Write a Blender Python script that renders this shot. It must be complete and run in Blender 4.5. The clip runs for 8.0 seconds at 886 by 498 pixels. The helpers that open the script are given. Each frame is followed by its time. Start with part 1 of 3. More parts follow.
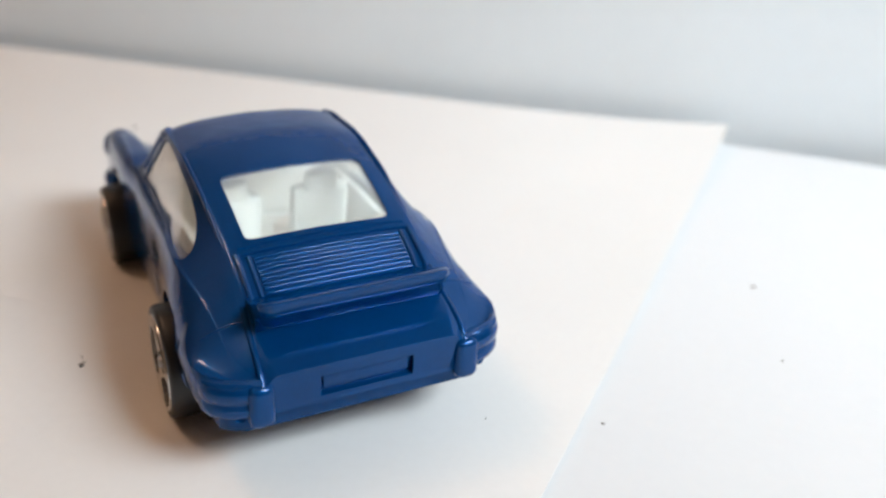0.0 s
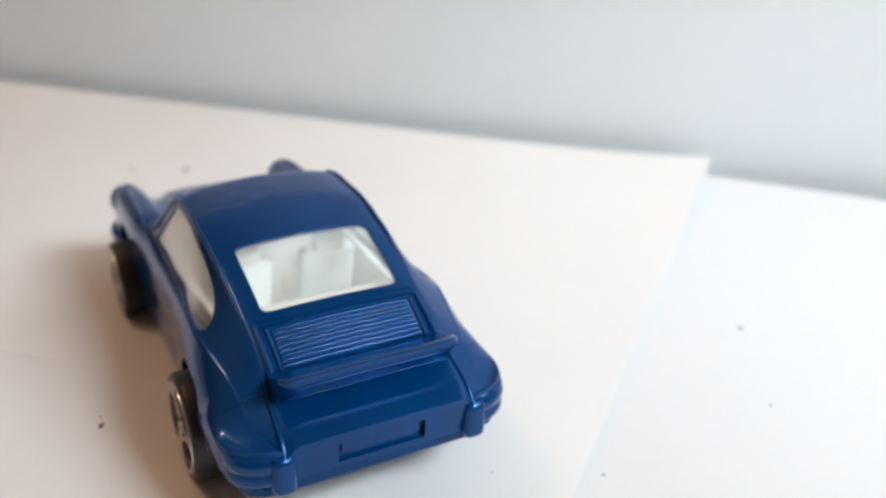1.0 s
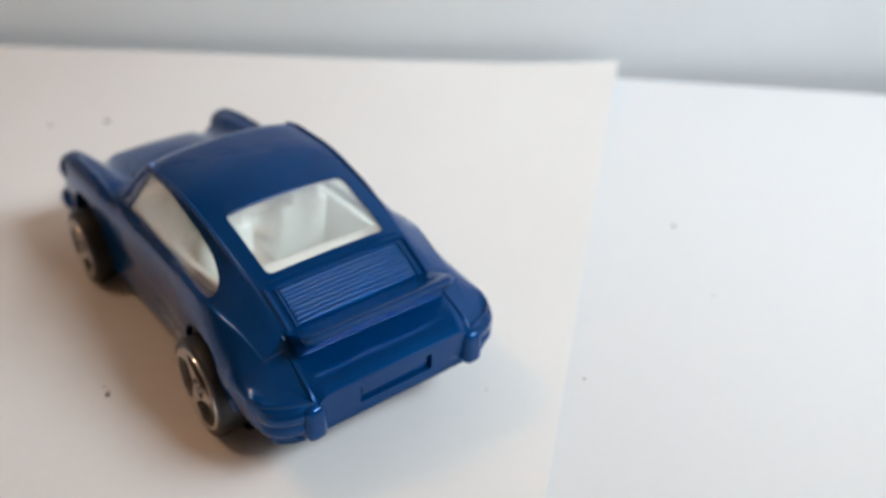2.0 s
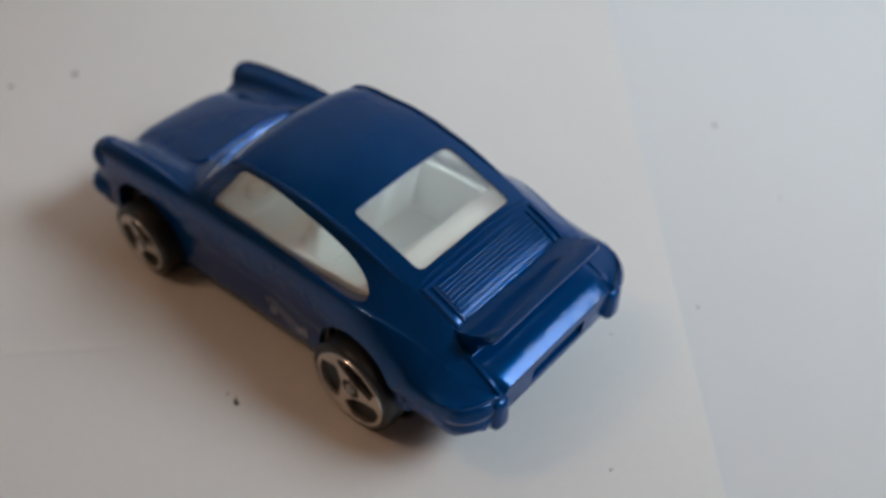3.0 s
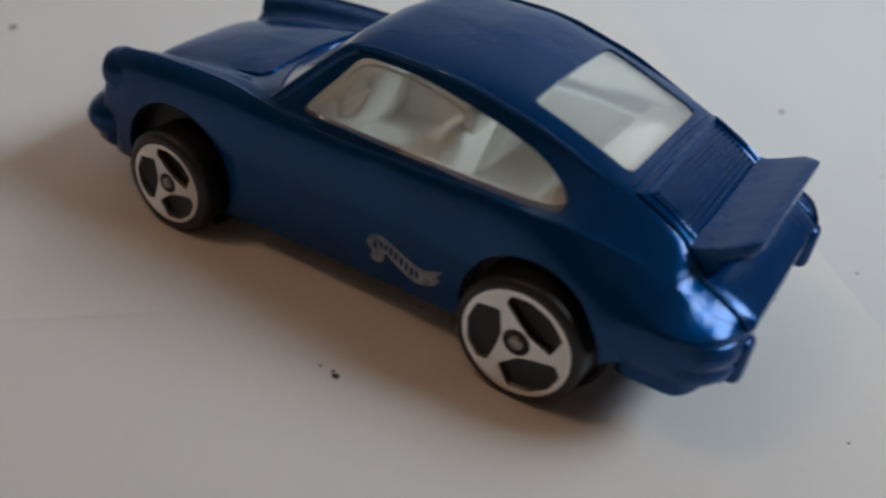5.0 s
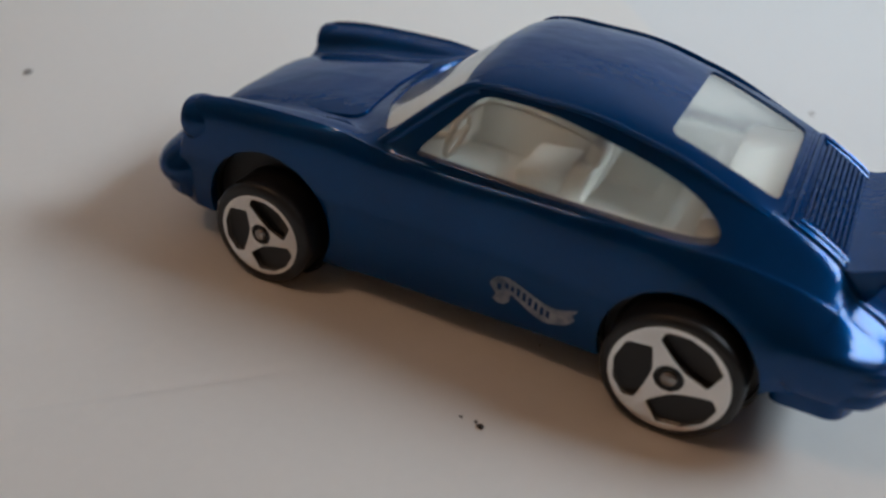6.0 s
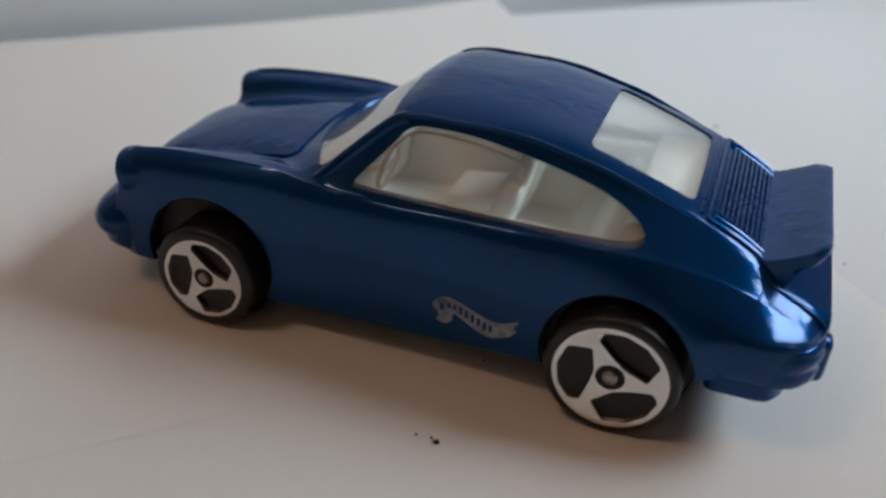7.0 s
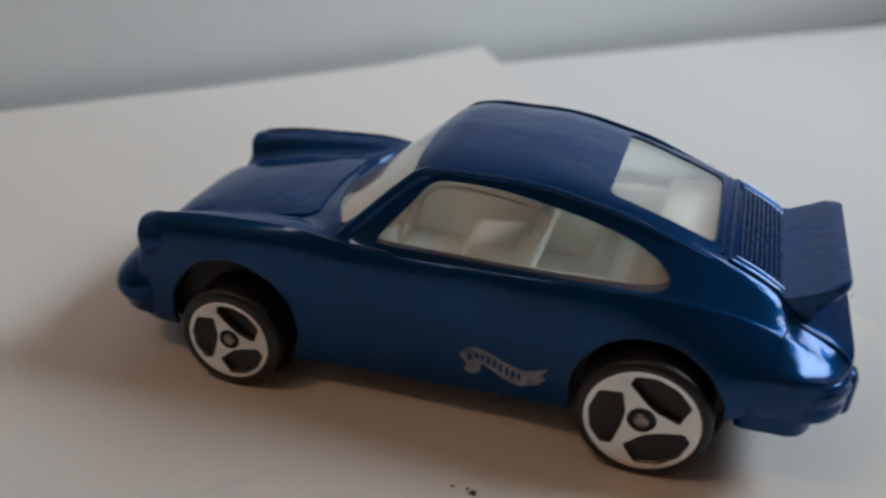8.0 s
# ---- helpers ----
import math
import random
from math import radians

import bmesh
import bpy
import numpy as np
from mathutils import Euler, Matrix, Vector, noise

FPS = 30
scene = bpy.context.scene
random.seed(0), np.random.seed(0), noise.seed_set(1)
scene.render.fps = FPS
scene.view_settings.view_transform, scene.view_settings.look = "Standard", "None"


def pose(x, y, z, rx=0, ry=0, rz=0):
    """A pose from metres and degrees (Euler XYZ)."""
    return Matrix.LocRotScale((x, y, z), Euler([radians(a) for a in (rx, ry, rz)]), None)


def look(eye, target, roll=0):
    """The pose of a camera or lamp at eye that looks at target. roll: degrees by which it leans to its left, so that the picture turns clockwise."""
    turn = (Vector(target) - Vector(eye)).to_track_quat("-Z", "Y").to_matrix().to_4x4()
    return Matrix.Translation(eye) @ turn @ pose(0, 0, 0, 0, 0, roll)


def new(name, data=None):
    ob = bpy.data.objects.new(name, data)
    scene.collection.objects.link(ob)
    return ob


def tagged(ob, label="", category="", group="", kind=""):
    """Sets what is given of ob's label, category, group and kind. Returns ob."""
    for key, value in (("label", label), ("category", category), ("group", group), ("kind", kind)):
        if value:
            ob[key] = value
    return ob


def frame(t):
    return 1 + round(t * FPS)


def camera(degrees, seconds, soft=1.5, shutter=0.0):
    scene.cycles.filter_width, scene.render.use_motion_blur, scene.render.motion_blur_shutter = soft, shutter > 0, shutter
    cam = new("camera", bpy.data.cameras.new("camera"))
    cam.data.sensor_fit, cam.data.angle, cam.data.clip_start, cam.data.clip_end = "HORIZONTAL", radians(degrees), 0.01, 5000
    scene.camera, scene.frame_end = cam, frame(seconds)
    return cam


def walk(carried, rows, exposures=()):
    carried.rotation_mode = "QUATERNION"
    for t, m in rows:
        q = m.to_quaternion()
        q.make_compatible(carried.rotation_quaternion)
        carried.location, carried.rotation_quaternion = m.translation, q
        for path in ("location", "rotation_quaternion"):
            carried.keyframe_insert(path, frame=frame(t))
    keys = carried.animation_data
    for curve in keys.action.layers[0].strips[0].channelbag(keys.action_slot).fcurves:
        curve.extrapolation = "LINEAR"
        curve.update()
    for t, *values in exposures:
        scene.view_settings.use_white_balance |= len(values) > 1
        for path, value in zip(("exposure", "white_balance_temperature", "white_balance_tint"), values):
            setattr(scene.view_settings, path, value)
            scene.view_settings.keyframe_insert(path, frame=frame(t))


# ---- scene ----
cam = camera(50.09, 8.0, soft=2.5, shutter=0.3)
cam.data.dof.use_dof = True
cam.data.dof.focus_distance, cam.data.dof.aperture_fstop = 0.082, 25.0
# seconds, eye (m), heading, pitch and lean (degrees)
PATH = [
    (0, 0.09903, -0.02503, 0.05391, 63.92, -25.14, 1.00),
    (0.5, 0.09921, -0.02479, 0.05463, 64.14, -24.94, 0.69),
    (1, 0.09890, -0.02794, 0.06215, 62.55, -25.44, 0.55),
    (1.5, 0.09795, -0.03579, 0.06595, 58.28, -30.41, 0.17),
    (1.7, 0.09852, -0.03618, 0.06709, 57.21, -30.96, -0.78),
    (2.8, 0.07492, -0.05322, 0.08027, 43.64, -39.51, -2.05),
    (3, 0.06909, -0.05370, 0.08148, 43.38, -42.35, -3.13),
    (3.5, 0.06091, -0.05199, 0.07930, 42.19, -45.00, -4.13),
    (3.8, 0.04864, -0.05990, 0.07061, 36.96, -37.48, 0.77),
    (4, 0.04677, -0.06709, 0.06066, 33.02, -35.64, 4.20),
    (4.5, 0.04788, -0.06574, 0.05273, 30.71, -34.60, 6.66),
    (5, 0.03994, -0.06738, 0.05148, 28.77, -34.21, 6.56),
    (5.2, 0.03499, -0.06904, 0.05107, 28.33, -34.74, 5.75),
    (6.3, 0.02267, -0.07332, 0.05186, 20.58, -32.39, 5.58),
    (6.5, 0.02394, -0.07420, 0.05196, 19.30, -31.29, 4.97),
    (7, 0.02370, -0.07621, 0.05166, 17.88, -30.60, 3.62),
    (7.5, 0.02587, -0.07556, 0.05175, 16.87, -28.07, 1.96),
    (8, 0.02025, -0.07815, 0.05266, 16.57, -27.86, 1.73),
]


def aimed(x, y, z, yaw, pitch, lean):
    h, p = radians(yaw), radians(pitch)
    ahead = Vector((-math.sin(h) * math.cos(p), math.cos(h) * math.cos(p), math.sin(p)))
    return look((x, y, z), Vector((x, y, z)) + ahead, lean)


walk(cam, [(t, aimed(*row)) for t, *row in PATH],
     exposures=[(0.0, 0.66, 6500, 12), (1.7, 0.52, 6500, 12), (2.8, -0.06, 6250, 11), (3.0, -0.19, 6250, 11), (3.5, -0.47, 6250, 11), (4.0, -0.37, 6250, 11), (4.5, -0.36, 6250, 11), (5.0, -0.35, 6250, 11), (6.5, -0.15, 6250, 11), (8.0, -0.32, 6400, 11)])

# ---- world and light ----
TURN = 43.8          # the room stands at this angle to the car
WALL = 0.0865        # the wall behind the paper, along the room's own y
room = pose(0, 0, 0, 0, 0, TURN)

world = bpy.data.worlds.new("sky")
scene.world = world
world.use_nodes = True
wn = world.node_tree.nodes
sky = wn.new("ShaderNodeTexSky")
sky.sky_type, sky.sun_disc = "NISHITA", False
sky.sun_elevation, sky.sun_rotation = radians(40), radians(40)
world.node_tree.links.new(sky.outputs[0], wn["Background"].inputs[0])
wn["Background"].inputs[1].default_value = 0.1

day = bpy.data.lights.new("window_light", "AREA")
day.shape, day.size, day.size_y, day.energy, day.color = "RECTANGLE", 0.20, 0.11, 0.238, (0.83, 0.945, 1.0)
day.spread = radians(76)
window_light = new("window_light", day)
window_light.matrix_world = room @ look((0.292, -0.05, 0.235), (0.06, 0.07, 0.0))

bulb = bpy.data.lights.new("room_lamp", "POINT")
bulb.energy, bulb.color, bulb.shadow_soft_size = 6.1, (1.0, 0.60, 0.36), 0.10
room_lamp = new("room_lamp", bulb)
room_lamp.location = (-0.50, -0.46, 1.20)

# ---- materials ----
def material(name, colour, rough=0.5, metal=0.0, **more):
    m = bpy.data.materials.new(name)
    m.use_nodes = True
    b = m.node_tree.nodes["Principled BSDF"]
    b.inputs["Base Color"].default_value = (*colour, 1)
    b.inputs["Roughness"].default_value = rough
    b.inputs["Metallic"].default_value = metal
    for key, value in more.items():
        b.inputs[key.replace("_", " ")].default_value = value
    return m


def mottled(m, scale, low, high, bump=0.0, fine=None, distance=0.0002):
    """Varies the colour between two tones at two scales, with a fine relief."""
    nodes, links = m.node_tree.nodes, m.node_tree.links
    b = nodes["Principled BSDF"]
    where = nodes.new("ShaderNodeTexCoord")
    big, small = nodes.new("ShaderNodeTexNoise"), nodes.new("ShaderNodeTexNoise")
    big.inputs["Scale"].default_value, big.inputs["Detail"].default_value = scale, 4
    small.inputs["Scale"].default_value, small.inputs["Detail"].default_value = fine or scale * 12, 3
    mix, ramp = nodes.new("ShaderNodeMath"), nodes.new("ShaderNodeValToRGB")
    mix.operation = "MULTIPLY_ADD"
    mix.inputs[1].default_value = 0.3
    ramp.color_ramp.elements[0].position, ramp.color_ramp.elements[1].position = 0.42, 0.86
    ramp.color_ramp.elements[0].color, ramp.color_ramp.elements[1].color = (*low, 1), (*high, 1)
    for n in (big, small):
        links.new(where.outputs["Object"], n.inputs["Vector"])
    links.new(small.outputs[0], mix.inputs[0])
    links.new(big.outputs[0], mix.inputs[2])
    links.new(mix.outputs[0], ramp.inputs[0])
    links.new(ramp.outputs[0], b.inputs["Base Color"])
    if bump:
        relief = nodes.new("ShaderNodeBump")
        relief.inputs["Strength"].default_value, relief.inputs["Distance"].default_value = bump, distance
        links.new(small.outputs[0], relief.inputs["Height"])
        links.new(relief.outputs[0], b.inputs["Normal"])
    return m


paint = mottled(material("blue_paint", (0.0012, 0.054, 0.215), 0.21, 0.38, Specular_Tint=(0.08, 0.5, 1.0, 1.0), Coat_Weight=1.0, Coat_IOR=1.32, Coat_Roughness=0.03, Specular_IOR_Level=0.0),
                120, (0.0003, 0.0405, 0.152), (0.0005, 0.053, 0.196), 0.16, 2600, 0.00003)
# the lacquer lies unevenly on the casting
pn, pl = paint.node_tree.nodes, paint.node_tree.links
lumps, where, swell = pn.new("ShaderNodeTexNoise"), pn.new("ShaderNodeTexCoord"), pn.new("ShaderNodeBump")
lumps.inputs["Scale"].default_value, lumps.inputs["Detail"].default_value = 620, 5
swell.inputs["Strength"].default_value, swell.inputs["Distance"].default_value = 0.26, 0.0003
pl.new(where.outputs["Object"], lumps.inputs["Vector"])
pl.new(lumps.outputs[0], swell.inputs["Height"])
pl.new(swell.outputs[0], pn["Principled BSDF"].inputs["Coat Normal"])
paper_white = mottled(material("paper", (0.83, 0.82, 0.80), 0.7), 18, (0.79, 0.78, 0.76), (0.84, 0.83, 0.81), 0.25, 900, 0.00004)
table_white = mottled(material("table_laminate", (0.77, 0.785, 0.795), 0.5), 9, (0.75, 0.765, 0.775), (0.79, 0.80, 0.81), 0.1, 700, 0.00003)
# shade of the gap behind the table, put into a dark grey
gap_shade_grey = mottled(material("gap_shade", (0.09, 0.09, 0.092), 0.7), 30, (0.07, 0.07, 0.072), (0.11, 0.11, 0.112), 0.2, 600, 0.0001)
wall_paint = mottled(material("wall_paint", (0.85, 0.88, 0.89), 0.8), 14, (0.83, 0.86, 0.87), (0.87, 0.90, 0.91), 0.3, 300, 0.0002)
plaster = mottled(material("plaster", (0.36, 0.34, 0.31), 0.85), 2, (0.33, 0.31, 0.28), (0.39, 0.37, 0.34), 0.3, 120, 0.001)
ceiling_white = mottled(material("ceiling_paint", (0.72, 0.73, 0.74), 0.9), 2, (0.69, 0.70, 0.71), (0.75, 0.76, 0.77), 0.2, 120, 0.001)
boards = mottled(material("floor_wood", (0.28, 0.17, 0.09), 0.5), 3, (0.20, 0.12, 0.06), (0.34, 0.21, 0.12), 0.2, 60, 0.001)
rubber = mottled(material("black_tyre_plastic", (0.008, 0.008, 0.009), 0.42), 150, (0.006, 0.006, 0.007), (0.012, 0.012, 0.013), 0.2, 1500, 0.00003)
chrome = mottled(material("bright_rim_plating", (0.8, 0.79, 0.77), 0.16, 0.9), 200, (0.74, 0.73, 0.71), (0.84, 0.83, 0.81), 0.1, 1800, 0.00002)
pin_metal = material("axle_steel", (0.35, 0.34, 0.33), 0.35, 1.0)
trim_white = mottled(material("interior_plastic", (0.86, 0.87, 0.83), 0.4), 90, (0.86, 0.87, 0.83), (0.92, 0.93, 0.90), 0.08, 900, 0.00003)
clear = material("clear_plastic", (0.93, 0.96, 0.93), 0.10, IOR=1.3, Transmission_Weight=0.84, Coat_Weight=1.0, Coat_Roughness=0.03)
silver_print = mottled(material("silver_print", (0.55, 0.56, 0.58), 0.45, 0.3), 900, (0.06, 0.09, 0.15), (0.34, 0.36, 0.41), 0.1, 3000, 0.00001)
base_black = material("base_plastic", (0.007, 0.007, 0.008), 0.5)
crumb_dark = material("dark_crumb", (0.05, 0.045, 0.04), 0.8)
MM = 0.001


# ---- shape helpers ----
def mesh_of(name, bm, mats, smooth=40):
    me = bpy.data.meshes.new(name)
    bm.normal_update()
    bm.to_mesh(me)
    bm.free()
    for m in (mats if isinstance(mats, (list, tuple)) else [mats]):
        me.materials.append(m)
    if smooth:
        me.shade_smooth()
        me.set_sharp_from_angle(angle=radians(smooth))
    return me


def part(name, bm, mat, parent, label="", smooth=40):
    ob = new(name, mesh_of(name, bm, mat, smooth))
    ob.parent = parent
    if label:
        ob["label"] = label
    return ob


def curve(*pairs):
    """A smooth line through (x, value) pairs that does not overshoot."""
    xs, vs = [p[0] for p in pairs], [p[1] for p in pairs]
    n = len(xs)
    d = [(vs[i + 1] - vs[i]) / (xs[i + 1] - xs[i]) for i in range(n - 1)]
    s = [d[0]] + [0 if d[i - 1] * d[i] <= 0 else 2 * d[i - 1] * d[i] / (d[i - 1] + d[i]) for i in range(1, n - 1)] + [d[-1]]

    def at(x):
        x = min(max(x, xs[0]), xs[-1])
        i = max(k for k in range(n - 1) if xs[k] <= x)
        h = xs[i + 1] - xs[i]
        u = (x - xs[i]) / h
        return (vs[i] * (1 + 2 * u) * (1 - u) ** 2 + h * s[i] * u * (1 - u) ** 2 + vs[i + 1] * u * u * (3 - 2 * u) + h * s[i + 1] * u * u * (u - 1))
    return at


def spline(points, steps, closed=False):
    """Catmull-Rom through points of any dimension."""
    pts, out = [Vector(p) for p in points], []
    n = len(pts)
    for i in range(n if closed else n - 1):
        a, b, c, d = (pts[(i + k) % n] if closed else pts[min(max(i + k, 0), n - 1)] for k in (-1, 0, 1, 2))
        for k in range(steps):
            u = k / steps
            out.append(0.5 * (2 * b + (c - a) * u + (2 * a - 5 * b + 4 * c - d) * u * u + (3 * b - a - 3 * c + d) * u ** 3))
    if not closed:
        out.append(pts[-1])
    return out


def rounded(points, radius, steps=5):
    """A polygon with rounded corners."""
    out, n = [], len(points)
    for i in range(n):
        a, b, c = (Vector(points[(i + k) % n]) for k in (-1, 0, 1))
        r = min(radius, (a - b).length * 0.45, (c - b).length * 0.45)
        p, q = b + (a - b).normalized() * r, b + (c - b).normalized() * r
        for k in range(steps + 1):
            u = k / steps
            out.append(p * (1 - u) ** 2 + b * 2 * u * (1 - u) + q * u * u)
    return out


def prism(bm, outline, m, low, high):
    """A solid on a 2D outline, from low to high along the third axis, laid by m."""
    rings = [[bm.verts.new(m @ Vector((p[0], p[1], h))) for p in outline] for h in (low, high)]
    n = len(outline)
    bm.faces.new(rings[0][::-1])
    bm.faces.new(rings[1])
    for i in range(n):
        bm.faces.new((rings[0][i], rings[0][(i + 1) % n], rings[1][(i + 1) % n], rings[1][i]))
    return bm


def loft(bm, rings, caps=True, closed=True):
    rows = [[bm.verts.new(p) for p in ring] for ring in rings]
    n = len(rows[0])
    for a, b in zip(rows, rows[1:]):
        for i in range(n if closed else n - 1):
            bm.faces.new((a[i], a[(i + 1) % n], b[(i + 1) % n], b[i]))
    if caps:
        bm.faces.new(rows[0][::-1])
        bm.faces.new(rows[-1])
    return bm


def lathe(bm, profile, m, steps=40):
    """Turns (radius, along) pairs round m's z axis; the profile is closed."""
    rings = []
    for k in range(steps):
        a = 2 * math.pi * k / steps
        rings.append([bm.verts.new(m @ Vector((r * math.cos(a), r * math.sin(a), h))) for r, h in profile])
    n = len(profile)
    for k in range(steps):
        p, q = rings[k], rings[(k + 1) % steps]
        for i in range(n):
            bm.faces.new((p[i], p[(i + 1) % n], q[(i + 1) % n], q[i]))
    return bm


def box(bm, sx, sy, sz, m, bevel=0.0, segments=2):
    made = bmesh.ops.create_cube(bm, size=1, matrix=m @ Matrix.Diagonal((sx, sy, sz, 1)))
    if bevel:
        edges = {e for v in made["verts"] for e in v.link_edges}
        bmesh.ops.bevel(bm, geom=list(edges), offset=bevel, segments=segments, profile=0.6, affect="EDGES")
    return bm


def tube(bm, points, radius, sides=8):
    pts, rings = [Vector(p) for p in points], []
    for i, p in enumerate(pts):
        ahead = (pts[min(i + 1, len(pts) - 1)] - pts[max(i - 1, 0)]).normalized()
        side = ahead.cross(Vector((0, 0, 1)) if abs(ahead.z) < 0.9 else Vector((1, 0, 0))).normalized()
        up = side.cross(ahead)
        rings.append([p + radius * (math.cos(2 * math.pi * k / sides) * side + math.sin(2 * math.pi * k / sides) * up) for k in range(sides)])
    return loft(bm, rings)


def carve(ob, cutters):
    """Takes the cutters, in turn, out of ob's mesh for good."""
    for bm in cutters:
        bmesh.ops.recalc_face_normals(bm, faces=bm.faces)
        me = bpy.data.meshes.new("cutter")
        bm.to_mesh(me)
        bm.free()
        tool = new("cutter", me)
        mod = ob.modifiers.new("cut", "BOOLEAN")
        mod.operation, mod.solver, mod.object = "DIFFERENCE", "EXACT", tool
        bpy.context.view_layer.update()
        done = bpy.data.meshes.new_from_object(ob.evaluated_get(bpy.context.evaluated_depsgraph_get()))
        ob.modifiers.remove(mod)
        old, ob.data = ob.data, done
        bpy.data.meshes.remove(old)
        bpy.data.objects.remove(tool)
        bpy.data.meshes.remove(me)


# ---- the room ----
def slab(name, x0, x1, y0, y1, z0, z1, mat, label, holes=(), bevel=0.0):
    """A box of the setting in the room's own axes."""
    bm = bmesh.new()
    box(bm, x1 - x0, y1 - y0, z1 - z0, pose((x0 + x1) / 2, (y0 + y1) / 2, (z0 + z1) / 2), bevel)
    ob = new(name, mesh_of(name, bm, mat, 30))
    ob.matrix_world = room
    tagged(ob, label, name.split("_")[0], kind="structure")
    return ob


slab("floor", -1.3, 0.38, -1.4, WALL + 0.12, -0.80, -0.75, boards, "brown wooden floor of a small room")
slab("ceiling", -1.3, 0.38, -1.4, WALL + 0.12, 1.45, 1.50, ceiling_white, "plain plastered ceiling of the room")
slab("wall_back", -1.2, 0.375, WALL, WALL + 0.10, -0.75, 1.45, wall_paint, "pale blue-grey painted wall close behind the table")
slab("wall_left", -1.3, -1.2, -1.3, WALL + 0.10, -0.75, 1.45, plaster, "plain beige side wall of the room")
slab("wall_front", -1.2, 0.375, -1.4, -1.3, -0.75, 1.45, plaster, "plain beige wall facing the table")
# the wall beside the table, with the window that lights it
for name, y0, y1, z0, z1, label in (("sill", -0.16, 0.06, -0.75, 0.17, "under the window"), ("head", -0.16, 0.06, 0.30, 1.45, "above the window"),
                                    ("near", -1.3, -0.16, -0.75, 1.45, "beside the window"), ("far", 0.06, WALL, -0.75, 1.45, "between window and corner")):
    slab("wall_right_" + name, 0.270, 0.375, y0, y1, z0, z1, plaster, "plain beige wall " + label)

# ---- table and paper ----
table = tagged(new("table"), "white laminated table with a plain smooth top", "table")
table.matrix_world = room @ pose(0, 0, -0.7506)
bm = bmesh.new()
outline = rounded([(-0.75, -0.62), (0.23, -0.62), (0.23, WALL - 0.015), (0.044, WALL - 0.0032), (-0.75, WALL - 0.0012)], 0.012)
prism(bm, outline, Matrix(), 0.725, 0.75)
part("tabletop", bm, table_white, table)
# added strip whose dark colour stands in for the shade between table and wall
bm = bmesh.new()
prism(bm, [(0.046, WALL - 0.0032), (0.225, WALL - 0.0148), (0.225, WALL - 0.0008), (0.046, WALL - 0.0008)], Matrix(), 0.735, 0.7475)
part("gap_shade_strip", bm, gap_shade_grey, table, "dark grey band in the gap along the wall")
for sx, sy in ((-0.70, -0.57), (0.18, -0.57), (0.18, 0.02), (-0.70, 0.03)):
    bm = bmesh.new()
    box(bm, 0.045, 0.045, 0.725, pose(sx, sy, 0.3625), 0.004)
    part("leg", bm, table_white, table)


def paper_sheet():
    """A sheet lying on the table, its free edges lifting a little."""
    bm = bmesh.new()
    x0, x1, y0, y1, nx, ny = -0.252, 0.0450, -0.128, 0.0815, 120, 94
    ys = sorted([y0 + (y1 - y0) * j / 90 for j in range(91)] + [-0.0111, -0.0108, -0.0105, -0.0102])
    rows = []
    for side in (0.0, 0.00012):
        rows.append([[bm.verts.new((x + (x - x0) / (x1 - x0) * (0.053 * (y - 0.07)), y, -0.00012 + side + 0.0026 * max(0, (y - 0.045) / 0.0365) ** 2 * (0.75 + 0.25 * max(0, x / x1))
                                    + 0.0010 * max(0, (x - 0.020) / 0.0255) ** 2 * min(1, max(0, (y + 0.01) / 0.08)) + 0.00012 * noise.noise((x * 30, y * 30, 0))
                                    - 0.0003 * math.exp(-((y + 0.0105) / 0.0005) ** 2) * max(0, min(1, (x + 0.046) / 0.006, (-0.019 - x) / 0.006))))
                      for x in (x0 + (x1 - x0) * i / nx for i in range(nx + 1))] for y in ys])
    for k, grid in enumerate(rows):
        for j in range(ny):
            for i in range(nx):
                f = (grid[j][i], grid[j][i + 1], grid[j + 1][i + 1], grid[j + 1][i])
                bm.faces.new(f if k else f[::-1])
    rim = [(0, i) for i in range(nx)] + [(j, nx) for j in range(ny)] + [(ny, i) for i in range(nx, 0, -1)] + [(j, 0) for j in range(ny, 0, -1)]
    for (a, b), (c, d) in zip(rim, rim[1:] + rim[:1]):
        bm.faces.new((rows[0][a][b], rows[0][c][d], rows[1][c][d], rows[1][a][b]))
    ob = new("paper_sheet", mesh_of("paper_sheet", bm, paper_white, 40))
    ob.matrix_world = room
    return tagged(ob, "sheet of plain white paper lying on the table", "paper")


paper_sheet()
REST = 0.0   # top of the paper

# ---- the toy car; x runs from nose to tail, millimetres ----
car = tagged(new("toy_car"), "metallic blue die-cast toy sports coupe with ducktail spoiler on white paper", "toy car")
car.location = (0, 0, REST)

bottom = curve((-34, 4.6), (-30, 3.8), (-26, 3.9), (-13, 2.6), (-8, 2.8), (2, 3.0), (11, 3.6), (24.2, 4.8), (25.0, 6.6), (28, 7.0), (34, 7.2))
widest = curve((-33.6, 5.5), (-32.6, 8.6), (-31, 11.4), (-29, 12.75), (-25, 13.05), (-18, 13.1), (-8, 12.8), (3, 12.8), (12, 13.4), (19, 14.2), (25, 14.5), (29, 14.35), (31.2, 13.75), (32.6, 12.4), (33.4, 10.6), (33.8, 9.4))
crest_y = curve((-33.6, 4.6), (-32, 8.2), (-29, 11.1), (-27.5, 11.5), (-15, 11.8), (-6, 12.1), (0, 12.15), (6, 12.25), (12, 12.65), (18, 12.95), (25, 12.0), (30, 11.3), (32.4, 10.3), (33.8, 8.9))
